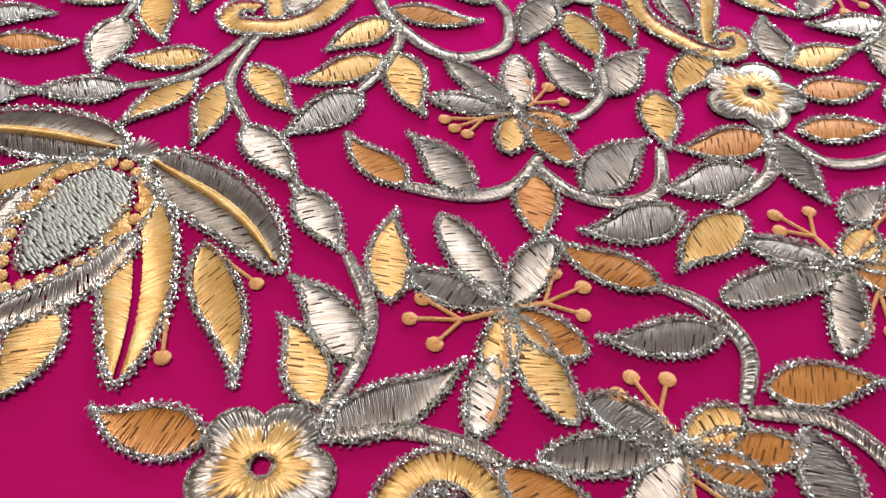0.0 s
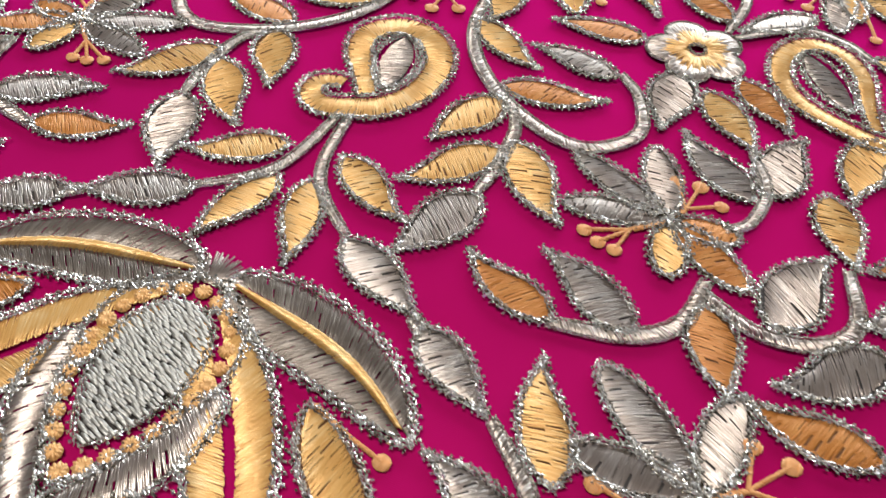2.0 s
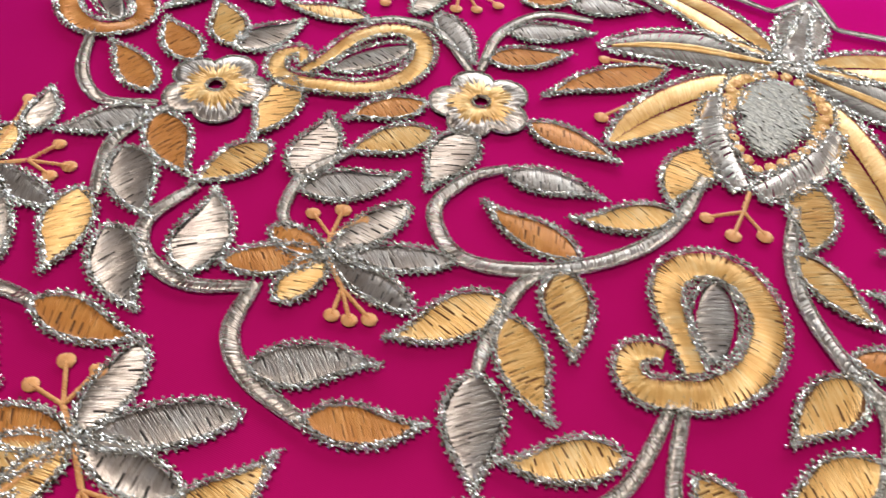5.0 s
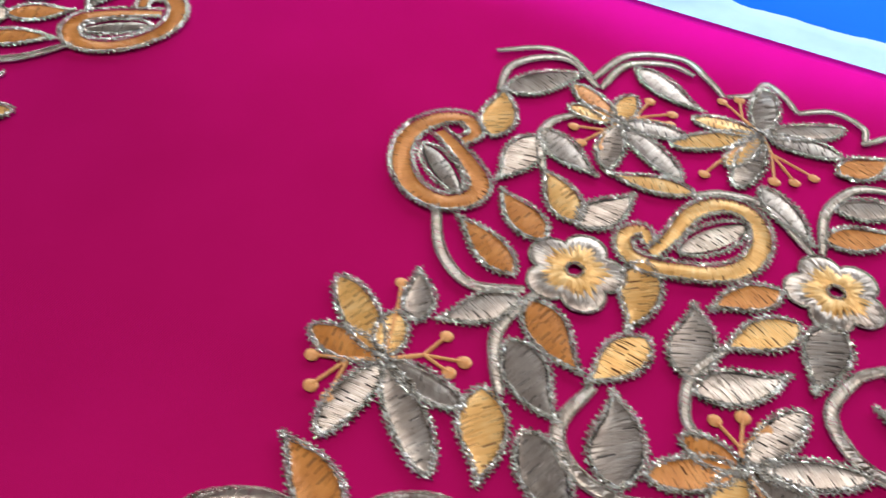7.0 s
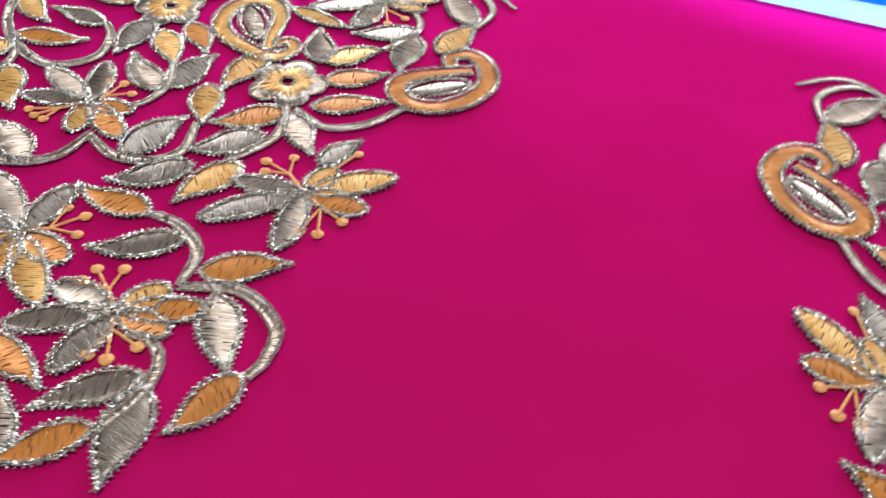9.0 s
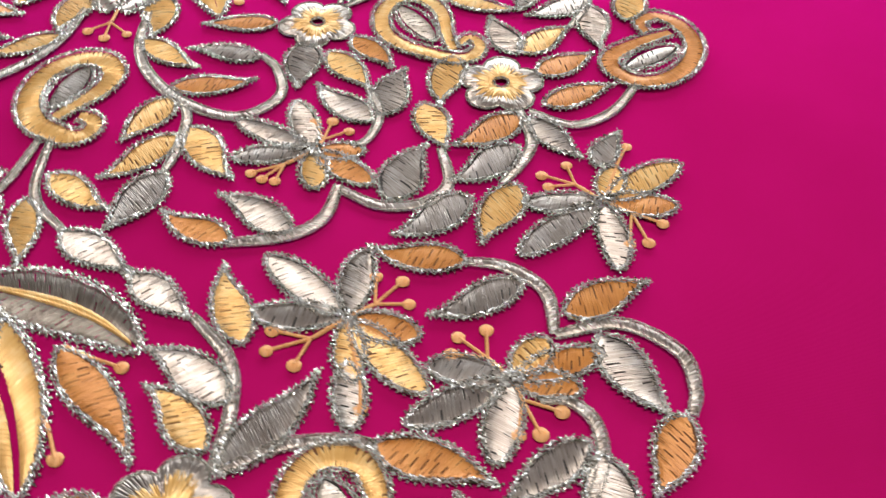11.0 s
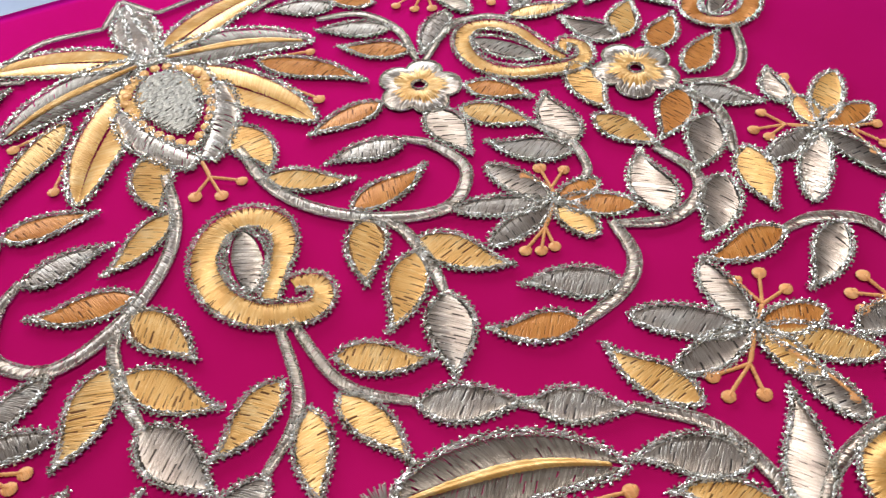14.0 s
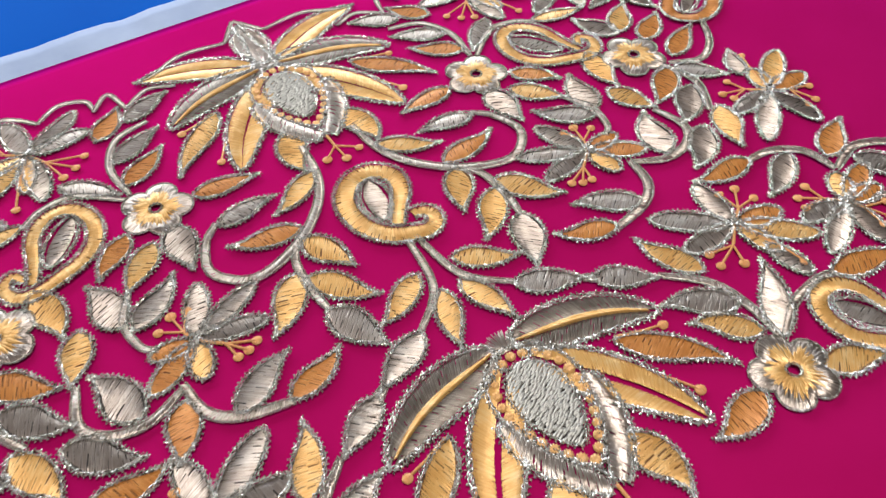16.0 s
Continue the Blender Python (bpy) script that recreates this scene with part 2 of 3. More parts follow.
def satin(build, axis, half, slant, pitch, dome, r, inset, gaps, edge=False):
    """Satin stitches side to side across an axis, with splits that loose tension leaves; shade-coloured underlay makes
    them dark.
    """
    n = max(4, int(length_of(axis) / pitch))
    k = len(axis) - 1
    wide = []
    for i in range(1, n):
        s = i / n * k
        j = min(int(s), k - 1)
        f = s - j
        p, d = axis[j] * (1 - f) + axis[j + 1] * f, axis[j + 1] - axis[j]
        h = half[j] * (1 - f) + half[j + 1] * f - inset
        if h < 0.0002:
            continue
        ang = math.atan2(d[1], d[0]) + math.pi / 2 + slant + RNG.uniform(-0.05, 0.05)
        v = np.array((math.cos(ang), math.sin(ang)))
        lo, hi = -h * RNG.uniform(0.95, 1.06), h * RNG.uniform(0.95, 1.06)
        rise, rad = dome * (0.55 + 0.45 * min(1.0, h / (max(half) + 1e-9))) * RNG.uniform(0.93, 1.05), r * RNG.uniform(0.9, 1.15)
        a, b = p + v * lo, p + v * hi
        turn = i % gaps if gaps else 9
        if (turn == 0 or (gaps and turn == gaps // 2)) and RNG.random() < 0.72:
            # where the needle went in again and again the stitches part, in two staggered rows
            low = RNG.uniform(0.06, 0.2) if turn else RNG.uniform(0.46, 0.58)
            if edge:
                low = -0.01 if turn else RNG.uniform(0.66, 0.76)
            wide.append((i, low, low + (RNG.uniform(0.24, 0.36) if edge else RNG.uniform(0.28, 0.42))))
        slit = [w for w in wide if i == w[0] or (i == w[0] + 1 and w[1] * 1000 % 3 < 1)]
        if slit:
            _, c0, c1 = slit[-1]
            if c0 > 0.02:
                build.thread(a, b, rise, rad, 3, lift=0.0003, s0=0.0, s1=c0)
            if c1 < 0.98:
                build.thread(a, b, rise, rad, 3, lift=0.0003, s0=c1, s1=1.0)
        else:
            build.thread(a, b, rise, rad, lift=0.0003)


def outline_of(axis, half, grow=0.0):
    left, right = [], []
    for i in range(len(axis)):
        a, b = axis[max(i - 1, 0)], axis[min(i + 1, len(axis) - 1)]
        d = (b - a) / (np.linalg.norm(b - a) + 1e-12)
        nrm = np.array((-d[1], d[0]))
        left.append(axis[i] + nrm * (half[i] + grow))
        right.append(axis[i] - nrm * (half[i] + grow))
    return np.array(right + left[::-1])


FILL = {"s": SILVER, "g": GOLD, "o": ORANGE}
SHADE = {"s": "silver metallic thread", "g": "pale gold silk thread", "o": "bronze orange silk thread"}


def leaf_parts(parent, x0, y0, x1, y1, width, colour, bend=0.0, blunt=False, fill_name="satin_fill", pitch=0.00025, inset=None):
    """Fill and border of a leaf or petal under parent, from (x0, y0) to (x1, y1) in its space."""
    axis, half, _ = leaf_shape(x1 - x0, y1 - y0, width, bend, blunt)
    axis = axis + np.array((x0, y0))
    fill = Build()
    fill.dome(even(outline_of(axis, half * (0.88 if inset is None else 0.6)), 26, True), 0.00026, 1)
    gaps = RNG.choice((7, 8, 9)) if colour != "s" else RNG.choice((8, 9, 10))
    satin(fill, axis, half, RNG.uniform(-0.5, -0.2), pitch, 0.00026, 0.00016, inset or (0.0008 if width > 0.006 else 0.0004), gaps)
    part(fill_name, fill, [FILL[colour], UNDER_SHADE_S if colour == "s" else UNDER_SHADE], parent)
    edge = Build()
    cord(edge, outline_of(axis, np.maximum(half - 0.0006, 0.0002)), True, 0.86)
    part("cord_border", edge, [CORD], parent, "glittering silver cord border", smooth=False)


def leaf(x0, y0, x1, y1, width, colour, store=None, bend=None):
    bend = RNG.choice((-0.018, 0.018, 0.022)) if bend is None else bend
    ob = thing("embroidered_leaf", x0 * MM, y0 * MM, "embroidered leaf in " + SHADE[colour] + " with silver cord edge",
               "embroidery", "embroidered leaves", HALF if store is None else store)
    leaf_parts(ob, 0, 0, (x1 - x0) * MM, (y1 - y0) * MM, width * MM, colour, bend)
    return ob


def stem(pts, width, store=None):
    p0 = pts[0]
    ob = thing("embroidered_vine", p0[0] * MM, p0[1] * MM, "curving silver vine in satin stitch on magenta silk",
               "embroidery", "embroidered vines", HALF if store is None else store)
    rel = [((x - p0[0]) * MM, (y - p0[1]) * MM) for x, y in pts]
    path = smooth_path(rel, 40)
    n = len(path)
    half = np.array([width * MM / 2 * (0.55 + 0.45 * math.sin(math.pi * min(1, max(0, i / (n - 1)))) ** 0.6) for i in range(n)])
    band = Build(1.0)
    satin(band, path, half, 0.45, 0.00042, 0.00030, 0.00023, 0.0, 0)
    part("satin_band", band, [SILVER], ob)
    edge = Build()
    out = outline_of(path, half)
    cord(edge, out[:n], False, 0.45, 0.0006, False)
    cord(edge, out[n:], False, 0.45, 0.0006, False)
    part("edge_stitching", edge, [CORD], ob, smooth=False)
    return ob


def sprig(parent, root, joint, dots):
    """A peach stamen: stalk, and a stalk with a round knot for each dot."""
    b = Build(0.8)

    def line(a, c, w):
        path = smooth_path([a, ((a[0] + c[0]) / 2, (a[1] + c[1]) / 2), c], 8)
        satin(b, path, np.full(len(path), w), 0.7, 0.0003, 0.0004, 0.0002, 0.0, 0)

    line(root, joint, 0.0007)
    for d in dots:
        line(joint, d, 0.0005)
        r = 0.00165 * RNG.uniform(0.92, 1.08)
        th = [2 * math.pi * i / 14 for i in range(14)]
        b.dome([(d[0] + r * math.cos(t), d[1] + r * math.sin(t)) for t in th], 0.0004)
        for i in range(-4, 5):
            h = math.sqrt(max(0.0, 1 - (i / 4.6) ** 2)) * r
            b.thread((d[0] + i / 4.6 * r, d[1] - h), (d[0] + i / 4.6 * r, d[1] + h), 0.0004, 0.00021)
    part("stamen", b, [PEACH], parent, "peach silk stamen with round knots")


def star(cx, cy, petals, sprigs, store=None):
    """A star flower: petals of silver and gold round (cx, cy), and stamens."""
    ob = thing("star_flower", cx * MM, cy * MM, "embroidered star flower with silver and gold petals and peach stamens", "embroidery", "star flowers",
               HALF if store is None else store)
    for x, y, w, colour, *begin in petals:
        dx, dy = (x - cx) * MM, (y - cy) * MM
        petal = new("petal")
        petal.parent = ob
        petal.empty_display_size = 0.003
        tagged(petal, "petal in " + SHADE[colour])
        k = begin[0] if begin else 0.06
        leaf_parts(petal, dx * k, dy * k, dx, dy, w * MM, colour, RNG.uniform(-0.03, 0.03), True)
    for joint, dots in sprigs:
        sprig(ob, (0, 0), ((joint[0] - cx) * MM, (joint[1] - cy) * MM), [((x - cx) * MM, (y - cy) * MM) for x, y in dots])
    eye = Build()
    for i in range(40):
        a, r = RNG.uniform(0, 6.28), RNG.uniform(0, 2.4) * MM
        eye.stroke((r * math.cos(a), r * math.sin(a)), a + RNG.uniform(-0.6, 0.6), 1.6 * MM, 0.7 * MM, 0.0016, 0.0007)
    part("flower_eye", eye, [CORD], ob, smooth=False)
    return ob


def round_flower(cx, cy, radius, turn, store=None):
    """Five round lobes: silver rim, gold heart, and a little bare hole."""
    ob = thing("round_flower", cx * MM, cy * MM, "embroidered five-lobed flower with silver rim and golden heart", "embroidery", "round flowers",
               HALF if store is None else store)
    R = radius * MM

    def lobe(a):
        u = abs(math.cos(2.5 * (a - turn)))
        return R * (0.66 + 0.34 * u ** 0.55)

    per = 84
    for k in range(5):
        petal = Build(0.9)
        a0 = turn + (k - 0.5) * 2 * math.pi / 5
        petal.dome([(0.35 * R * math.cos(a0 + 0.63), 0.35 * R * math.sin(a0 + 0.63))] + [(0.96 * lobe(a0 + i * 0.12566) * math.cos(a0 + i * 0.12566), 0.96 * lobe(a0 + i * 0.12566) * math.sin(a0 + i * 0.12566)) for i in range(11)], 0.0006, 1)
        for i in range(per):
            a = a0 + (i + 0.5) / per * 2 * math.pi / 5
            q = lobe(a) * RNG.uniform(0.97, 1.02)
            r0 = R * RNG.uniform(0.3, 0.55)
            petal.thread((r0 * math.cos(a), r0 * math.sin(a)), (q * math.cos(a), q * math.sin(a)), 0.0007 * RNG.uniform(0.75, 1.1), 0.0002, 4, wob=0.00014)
        part("petal", petal, [SILVER, UNDER_SHADE_S], ob, "silver outer petal")
    heart = Build(0.7)
    for i in range(200):
        a = i / 200 * 2 * math.pi
        q = lobe(a) * RNG.uniform(0.42, 0.80)
        r0 = R * RNG.uniform(0.15, 0.19)
        heart.thread((r0 * math.cos(a), r0 * math.sin(a)), (q * math.cos(a), q * math.sin(a)), 0.0005, 0.00022, 4, lift=0.0007)
    part("gold_heart", heart, [GOLD], ob, "radiating golden heart")
    rim = Build()
    cord(rim, [(lobe(i * 0.0628) * 0.985 * math.cos(i * 0.0628), lobe(i * 0.0628) * 0.985 * math.sin(i * 0.0628)) for i in range(100)], True, 0.5, 0.0006, False)
    part("rim_stitching", rim, [CORD], ob, smooth=False)
    ring = Build()
    cord(ring, [(R * 0.17 * math.cos(i * 0.4), R * 0.17 * math.sin(i * 0.4)) for i in range(16)], True, 0.6, 0.0013, False)
    part("eye_ring", ring, [CORD], ob, smooth=False)
    return ob


def paisley(pts, width, drop, drop_w, store=None, colour="g"):
    """A hooked band of gold satin with a corded edge, and a silver drop inside."""
    p0 = pts[0]
    ob = thing("embroidered_paisley", p0[0] * MM, p0[1] * MM, "golden embroidered paisley with curled tail and silver drop inside", "embroidery", "paisleys",
               HALF if store is None else store)
    rel = [((x - p0[0]) * MM, (y - p0[1]) * MM) for x, y in pts]
    path = smooth_path(rel, 90)
    n = len(path)
    half = np.array([width * MM / 2 * min(1.0, 0.55 + 2.2 * i / n) * min(1.0, 0.62 + 1.6 * (n - 1 - i) / n) for i in range(n)])
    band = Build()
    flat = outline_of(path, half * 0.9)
    # flat strip in the shade colour, seen where the band's stitches part
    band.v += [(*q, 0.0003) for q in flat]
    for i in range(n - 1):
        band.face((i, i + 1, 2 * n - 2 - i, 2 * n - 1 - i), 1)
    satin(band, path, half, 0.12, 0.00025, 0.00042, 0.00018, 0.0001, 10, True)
    part("gold_band", band, [GOLD if colour == "g" else ORANGE, UNDER_SHADE], ob)
    edge = Build()
    out = outline_of(path, half + 0.0003)
    cord(edge, out[:n], False, 0.8, 0.0011)
    cord(edge, out[n:], False, 0.8, 0.0011)
    part("cord_border", edge, [CORD], ob, "glittering silver cord border", smooth=False)
    inner = new("silver_drop")
    inner.parent = ob
    inner.empty_display_size = 0.003
    leaf_parts(inner, *[(v - p0[i % 2]) * MM for i, v in enumerate(drop)], drop_w * MM, "s", 0.0, True, inset=0.0019)
    return ob


def lotus(cx, cy, crown):
    """The large lotus: silver boss in a ring of peach knots, cup, and pairs of long petals."""
    ob = thing("lotus_flower", cx * MM, cy * MM, "large embroidered lotus with gold and silver petals and beaded centre", "embroidery", "lotus flowers", CENTRE)

    def two_tone(name, x0, y0, x1, y1, width, colour, bend, rib, rib_mat, label):
        """A long petal: two halves of satin with a slit or a rib between, and a corded edge."""
        holder = new(name)
        holder.parent = ob
        holder.empty_display_size = 0.003
        tagged(holder, label)
        axis, half, _ = leaf_shape((x1 - x0) * MM, (y1 - y0) * MM, width * MM, bend, True, wave=0.12, tip=0.72)
        axis = axis + np.array((x0, y0)) * MM
        for sgn in (1, -1):
            b = Build()
            mid = []
            for i in range(len(axis)):
                a, c = axis[max(i - 1, 0)], axis[min(i + 1, len(axis) - 1)]
                d = (c - a) / np.linalg.norm(c - a)
                mid.append(axis[i] + sgn * np.array((-d[1], d[0])) * (half[i] * 0.5 + (0.0001 if rib else -0.0001 if crown else 0.0003)))
            satin(b, np.array(mid), half * 0.5, 0.5 * sgn, 0.00025, 0.0003, 0.00017, 0.0001 if crown and not rib else 0.0003, 11 if colour == "s" else 0)
            part("satin_half", b, [DARK if name == "dark_petal" else FILL[colour], UNDER_SHADE], holder)
        if rib:
            b = Build()
            satin(b, axis[1:-2], np.array([0.0005 + 0.0016 * math.sin(math.pi * i / (len(axis) - 4)) for i in range(len(axis) - 3)]), 0.9, 0.00026, 0.0009, 0.00018, 0.0, 0)
            part("midrib", b, [rib_mat], holder, "gold thread midrib")
        e = Build()
        cord(e, outline_of(axis, half + 0.0002), True, 1.05)
        part("cord_border", e, [CORD], holder, "glittering silver cord border", smooth=False)

    for m in (1, -1):
        two_tone("dark_petal", 3 * m, 0, 47.5 * m, -15.5, 15.5, "s", 0.075 * m, True, GOLD, "antique silver petal with gold midrib")
        two_tone("gold_petal", 4 * m, -7, 34 * m, -51.5, 15.5, "g", 0.05 * m, False, GOLD, "gold petal with a magenta slit")
        side = new("side_petal")
        side.parent = ob
        leaf_parts(side, 29 * m * MM, -16 * MM, 54 * m * MM, -42.5 * MM, 10.5 * MM, "o" if m > 0 else "g", 0.03 * m)
        low = new("lower_leaf")
        low.parent = ob
        leaf_parts(low, 12 * m * MM, -41 * MM, 14.5 * m * MM, -65 * MM, 12.5 * MM, "g", 0.06 * m)
        sprig(ob, (30 * m * MM, -15.5 * MM), (37 * m * MM, -18 * MM), [(44.8 * m * MM, -20.0 * MM)])
        sprig(ob, (32 * m * MM, -33 * MM), (35 * m * MM, -37 * MM), [(38.3 * m * MM, -42.5 * MM)])
        cup = Build()
        path = smooth_path([(15 * m * MM, -21 * MM), (13.2 * m * MM, -32 * MM), (8.5 * m * MM, -42 * MM), (1.8 * m * MM, -51 * MM)], 40)
        half = np.array([0.0042 * math.sin(math.pi * (0.1 + 0.74 * i / 39)) ** 0.6 for i in range(40)])
        satin(cup, path, half, -0.5 * m, 0.00031, 0.0007, 0.00021, 0.0, 7)
        part("cup_petal", cup, [SILVER, UNDER_SHADE_S], ob, "silver satin cup petal")
        rim = Build()
        cord(rim, outline_of(path, half), True, 1.0)
        part("cup_cord", rim, [CORD], ob, smooth=False)
        if crown:
            two_tone("upper_petal", 5 * m, 3, 48 * m, 19, 13, "g", 0.06 * m, False, GOLD, "gold upper petal")
            two_tone("crown_petal", 1.5 * m, 2, 1.2 * m, 33, 9, "s", 0.12 * m, False, GOLD, "silver crown petal")
    boss = Build()
    axis, half, _ = leaf_shape(0, -30 * MM, 16.5 * MM, 0.0, True, tip=0.8)
    axis = axis + np.array((0, -7.5 * MM))
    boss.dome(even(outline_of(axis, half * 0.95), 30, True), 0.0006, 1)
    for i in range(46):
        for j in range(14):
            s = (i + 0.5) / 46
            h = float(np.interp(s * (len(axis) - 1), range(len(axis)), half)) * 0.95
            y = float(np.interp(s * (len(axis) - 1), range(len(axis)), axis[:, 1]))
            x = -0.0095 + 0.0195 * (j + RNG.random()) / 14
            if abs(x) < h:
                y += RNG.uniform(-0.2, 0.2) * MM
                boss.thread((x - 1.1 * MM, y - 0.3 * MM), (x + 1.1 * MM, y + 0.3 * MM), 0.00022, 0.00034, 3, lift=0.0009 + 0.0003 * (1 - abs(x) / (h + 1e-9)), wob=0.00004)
    part("silver_boss", boss, [FLAT, UNDER_SHADE_S], ob, "silver tatami-stitched oval boss")
    rim = Build()
    cord(rim, outline_of(axis, half + 0.0006), True, 0.9)
    part("boss_cord", rim, [CORD], ob, smooth=False)
    ringp = even(outline_of(*[leaf_shape(0, -39 * MM, 24 * MM, 0.0, True, tip=0.8)[k] for k in (0, 1)]), 26, True) + np.array((0, -4.0 * MM))
    for q in ringp:
        knot = Build()
        r = 1.58 * MM * RNG.uniform(0.9, 1.1)
        knot.dome([(q[0] + r * math.cos(i * 0.6283), q[1] + r * math.sin(i * 0.6283)) for i in range(10)], 0.0007)
        for i in range(11):
            a = i / 11 * 2 * math.pi + RNG.uniform(-0.1, 0.1)
            knot.thread(q, (q[0] + r * 1.04 * math.cos(a), q[1] + r * 1.04 * math.sin(a)), 0.0005, 0.0003, 3, lift=0.0004)
        part("knot", knot, [KNOT], ob)
    outer = Build()
    cord(outer, outline_of(*[leaf_shape(0, -44 * MM, 28.5 * MM, 0.0, True, tip=0.8)[k] for k in (0, 1)]) + np.array((0, -1.0 * MM)), True, 0.9)
    part("ring_cord", outer, [CORD], ob, smooth=False)
    tuft = Build()
    for i in range(34):
        a = math.pi * (0.02 + 0.96 * i / 33)
        tuft.thread((0.0012 * math.cos(a), -0.002), (0.0068 * math.cos(a), 0.0055 * math.sin(a) * RNG.uniform(0.8, 1.1)), 0.0004, 0.00022, 3)
    part("tuft", tuft, [SILVER], ob, "fan of silver stitches")
    sprig(ob, (0, -51 * MM), (0, -58 * MM), [(-5.8 * MM, -63 * MM), (0.5 * MM, -66 * MM), (7 * MM, -63.5 * MM)])
    return ob


# ---- the room and the table ----
def slab(name, x0, y0, z0, x1, y1, z1, mat, label, category, kind="structure", bevel=0.0):
    bm = bmesh.new()
    bmesh.ops.create_cube(bm, size=1.0)
    bmesh.ops.transform(bm, matrix=Matrix.Translation(((x0 + x1) / 2, (y0 + y1) / 2, (z0 + z1) / 2)) @ Matrix.Diagonal((x1 - x0, y1 - y0, z1 - z0, 1)), verts=bm.verts)
    if bevel:
        bmesh.ops.bevel(bm, geom=bm.edges[:], offset=bevel, segments=2, affect="EDGES")
    me = bpy.data.meshes.new(name)
    bm.to_mesh(me)
    bm.free()
    me.materials.append(mat)
    ob = new(name, me)
    return tagged(ob, label, category, kind=kind) if label else ob


slab("floor", -2.6, -1.9, -0.86, 2.2, 1.15, -0.76, TILE, "grey tiled floor of the workroom", "floor")
slab("ceiling", -2.6, -1.9, 1.9, 2.2, 1.15, 2.0, CEIL, "grey painted ceiling of the workroom", "ceiling")
slab("wall_west", -2.7, -1.9, -0.76, -2.6, 1.15, 1.9, WALL, "plain painted wall", "wall")
slab("wall_east", 2.2, -1.9, -0.76, 2.3, 1.15, 1.9, WALL, "plain painted wall", "wall")
slab("wall_south", -2.7, -2.0, -0.76, 2.3, -1.9, 1.9, WALL, "plain painted wall", "wall")
wall_n = tagged(new("wall_north"), "plain painted wall with a wide window opening", "wall", kind="structure")
for x0, z0, x1, z1 in ((-2.7, -0.76, -1.12, 1.9), (0.62, -0.76, 2.3, 1.9), (-1.12, -0.76, 0.62, 0.12), (-1.12, 0.50, 0.62, 1.9)):
    slab("wall_piece", x0, 1.05, z0, x1, 1.15, z1, WALL, "", "").parent = wall_n

table = tagged(new("work_table"), "long brown laminate work table under the cloths", "table")
slab("tabletop", -1.3, -0.75, -0.036, 0.75, 0.95, -0.006, WOOD, "", "", bevel=0.004).parent = table
for lx in (-1.22, 0.67):
    for ly in (-0.67, 0.87):
        slab("leg", lx - 0.03, ly - 0.03, -0.76, lx + 0.03, ly + 0.03, -0.036, WOOD, "", "", bevel=0.004).parent = table


def sheet(name, x0, y0, x1, y1, nx, ny, mat, height, thick, label, category, kind=""):
    """A cloth or vinyl sheet with its own thickness and gentle waves."""
    v, f = [], []
    for j in range(ny + 1):
        for i in range(nx + 1):
            x, y = x0 + (x1 - x0) * i / nx, y0 + (y1 - y0) * j / ny
            v.append((x, y, height(x, y)))
    for j in range(ny):
        for i in range(nx):
            k = j * (nx + 1) + i
            f.append((k, k + 1, k + nx + 2, k + nx + 1))
    rim = [i for i in range(nx + 1)] + [j * (nx + 1) + nx for j in range(1, ny + 1)] + [ny * (nx + 1) + i for i in range(nx - 1, -1, -1)] + [j * (nx + 1) for j in range(ny - 1, 0, -1)]
    m = len(v)
    v += [(v[i][0], v[i][1], v[i][2] - thick) for i in rim]
    for i in range(len(rim)):
        k = (i + 1) % len(rim)
        f.append((rim[k], rim[i], m + i, m + k))
    ob = new(name, mesh_of(name, v, f, [mat]))
    return tagged(ob, label, category, kind=kind)


def fabric_height(x, y):
    return 0.00025 * noise.noise(Vector((x * 7, y * 7, 0.3))) - 0.00025


fabric = sheet("silk_fabric", -0.85, -0.45, 0.42, 0.382, 240, 160, FABRIC, fabric_height, 0.0008, "smooth magenta silk fabric spread flat on the table", "fabric")


def strip_height(x, y):
    return -0.0018 + 0.0013 * noise.noise(Vector((x * 38, y * 12, 2.0))) + 0.0006 * noise.noise(Vector((x * 120, y * 30, 5.0))) - 0.0012 * max(0.0, math.sin(x * 95 + 1.3 * math.sin(x * 31) + y * 14)) ** 14


sheet("banner_border", -1.0, 0.33, 0.62, 0.4025, 400, 12, WHITE, lambda x, y: strip_height(x, y) + 0.0002, 0.0006, "crumpled white border strip of a printed banner", "banner")
sheet("blue_banner", -1.0, 0.40, 0.62, 0.86, 160, 60, BLUE, lambda x, y: -0.0048 + 0.0022 * abs(noise.noise(Vector((x * 16 + y * 7, y * 13, 1.0)))), 0.0008, "glossy bright blue printed vinyl banner on the table", "banner")


def rod(build, pts, r, sides=8, slot=0):
    """A round bar through the given points."""
    k = len(build.v)
    pts = [Vector(p) for p in pts]
    for i, p in enumerate(pts):
        d = (pts[min(i + 1, len(pts) - 1)] - pts[max(i - 1, 0)]).normalized()
        u = d.orthogonal().normalized()
        w = d.cross(u)
        build.v += [tuple(p + (u * math.cos(2 * math.pi * a / sides) + w * math.sin(2 * math.pi * a / sides)) * r) for a in range(sides)]
    for i in range(len(pts) - 1):
        for a in range(sides):
            b = (a + 1) % sides
            build.face((k + i * sides + a, k + i * sides + b, k + (i + 1) * sides + b, k + (i + 1) * sides + a), slot)
    build.face(tuple(k + a for a in reversed(range(sides))), slot)
    build.face(tuple(k + (len(pts) - 1) * sides + a for a in range(sides)), slot)


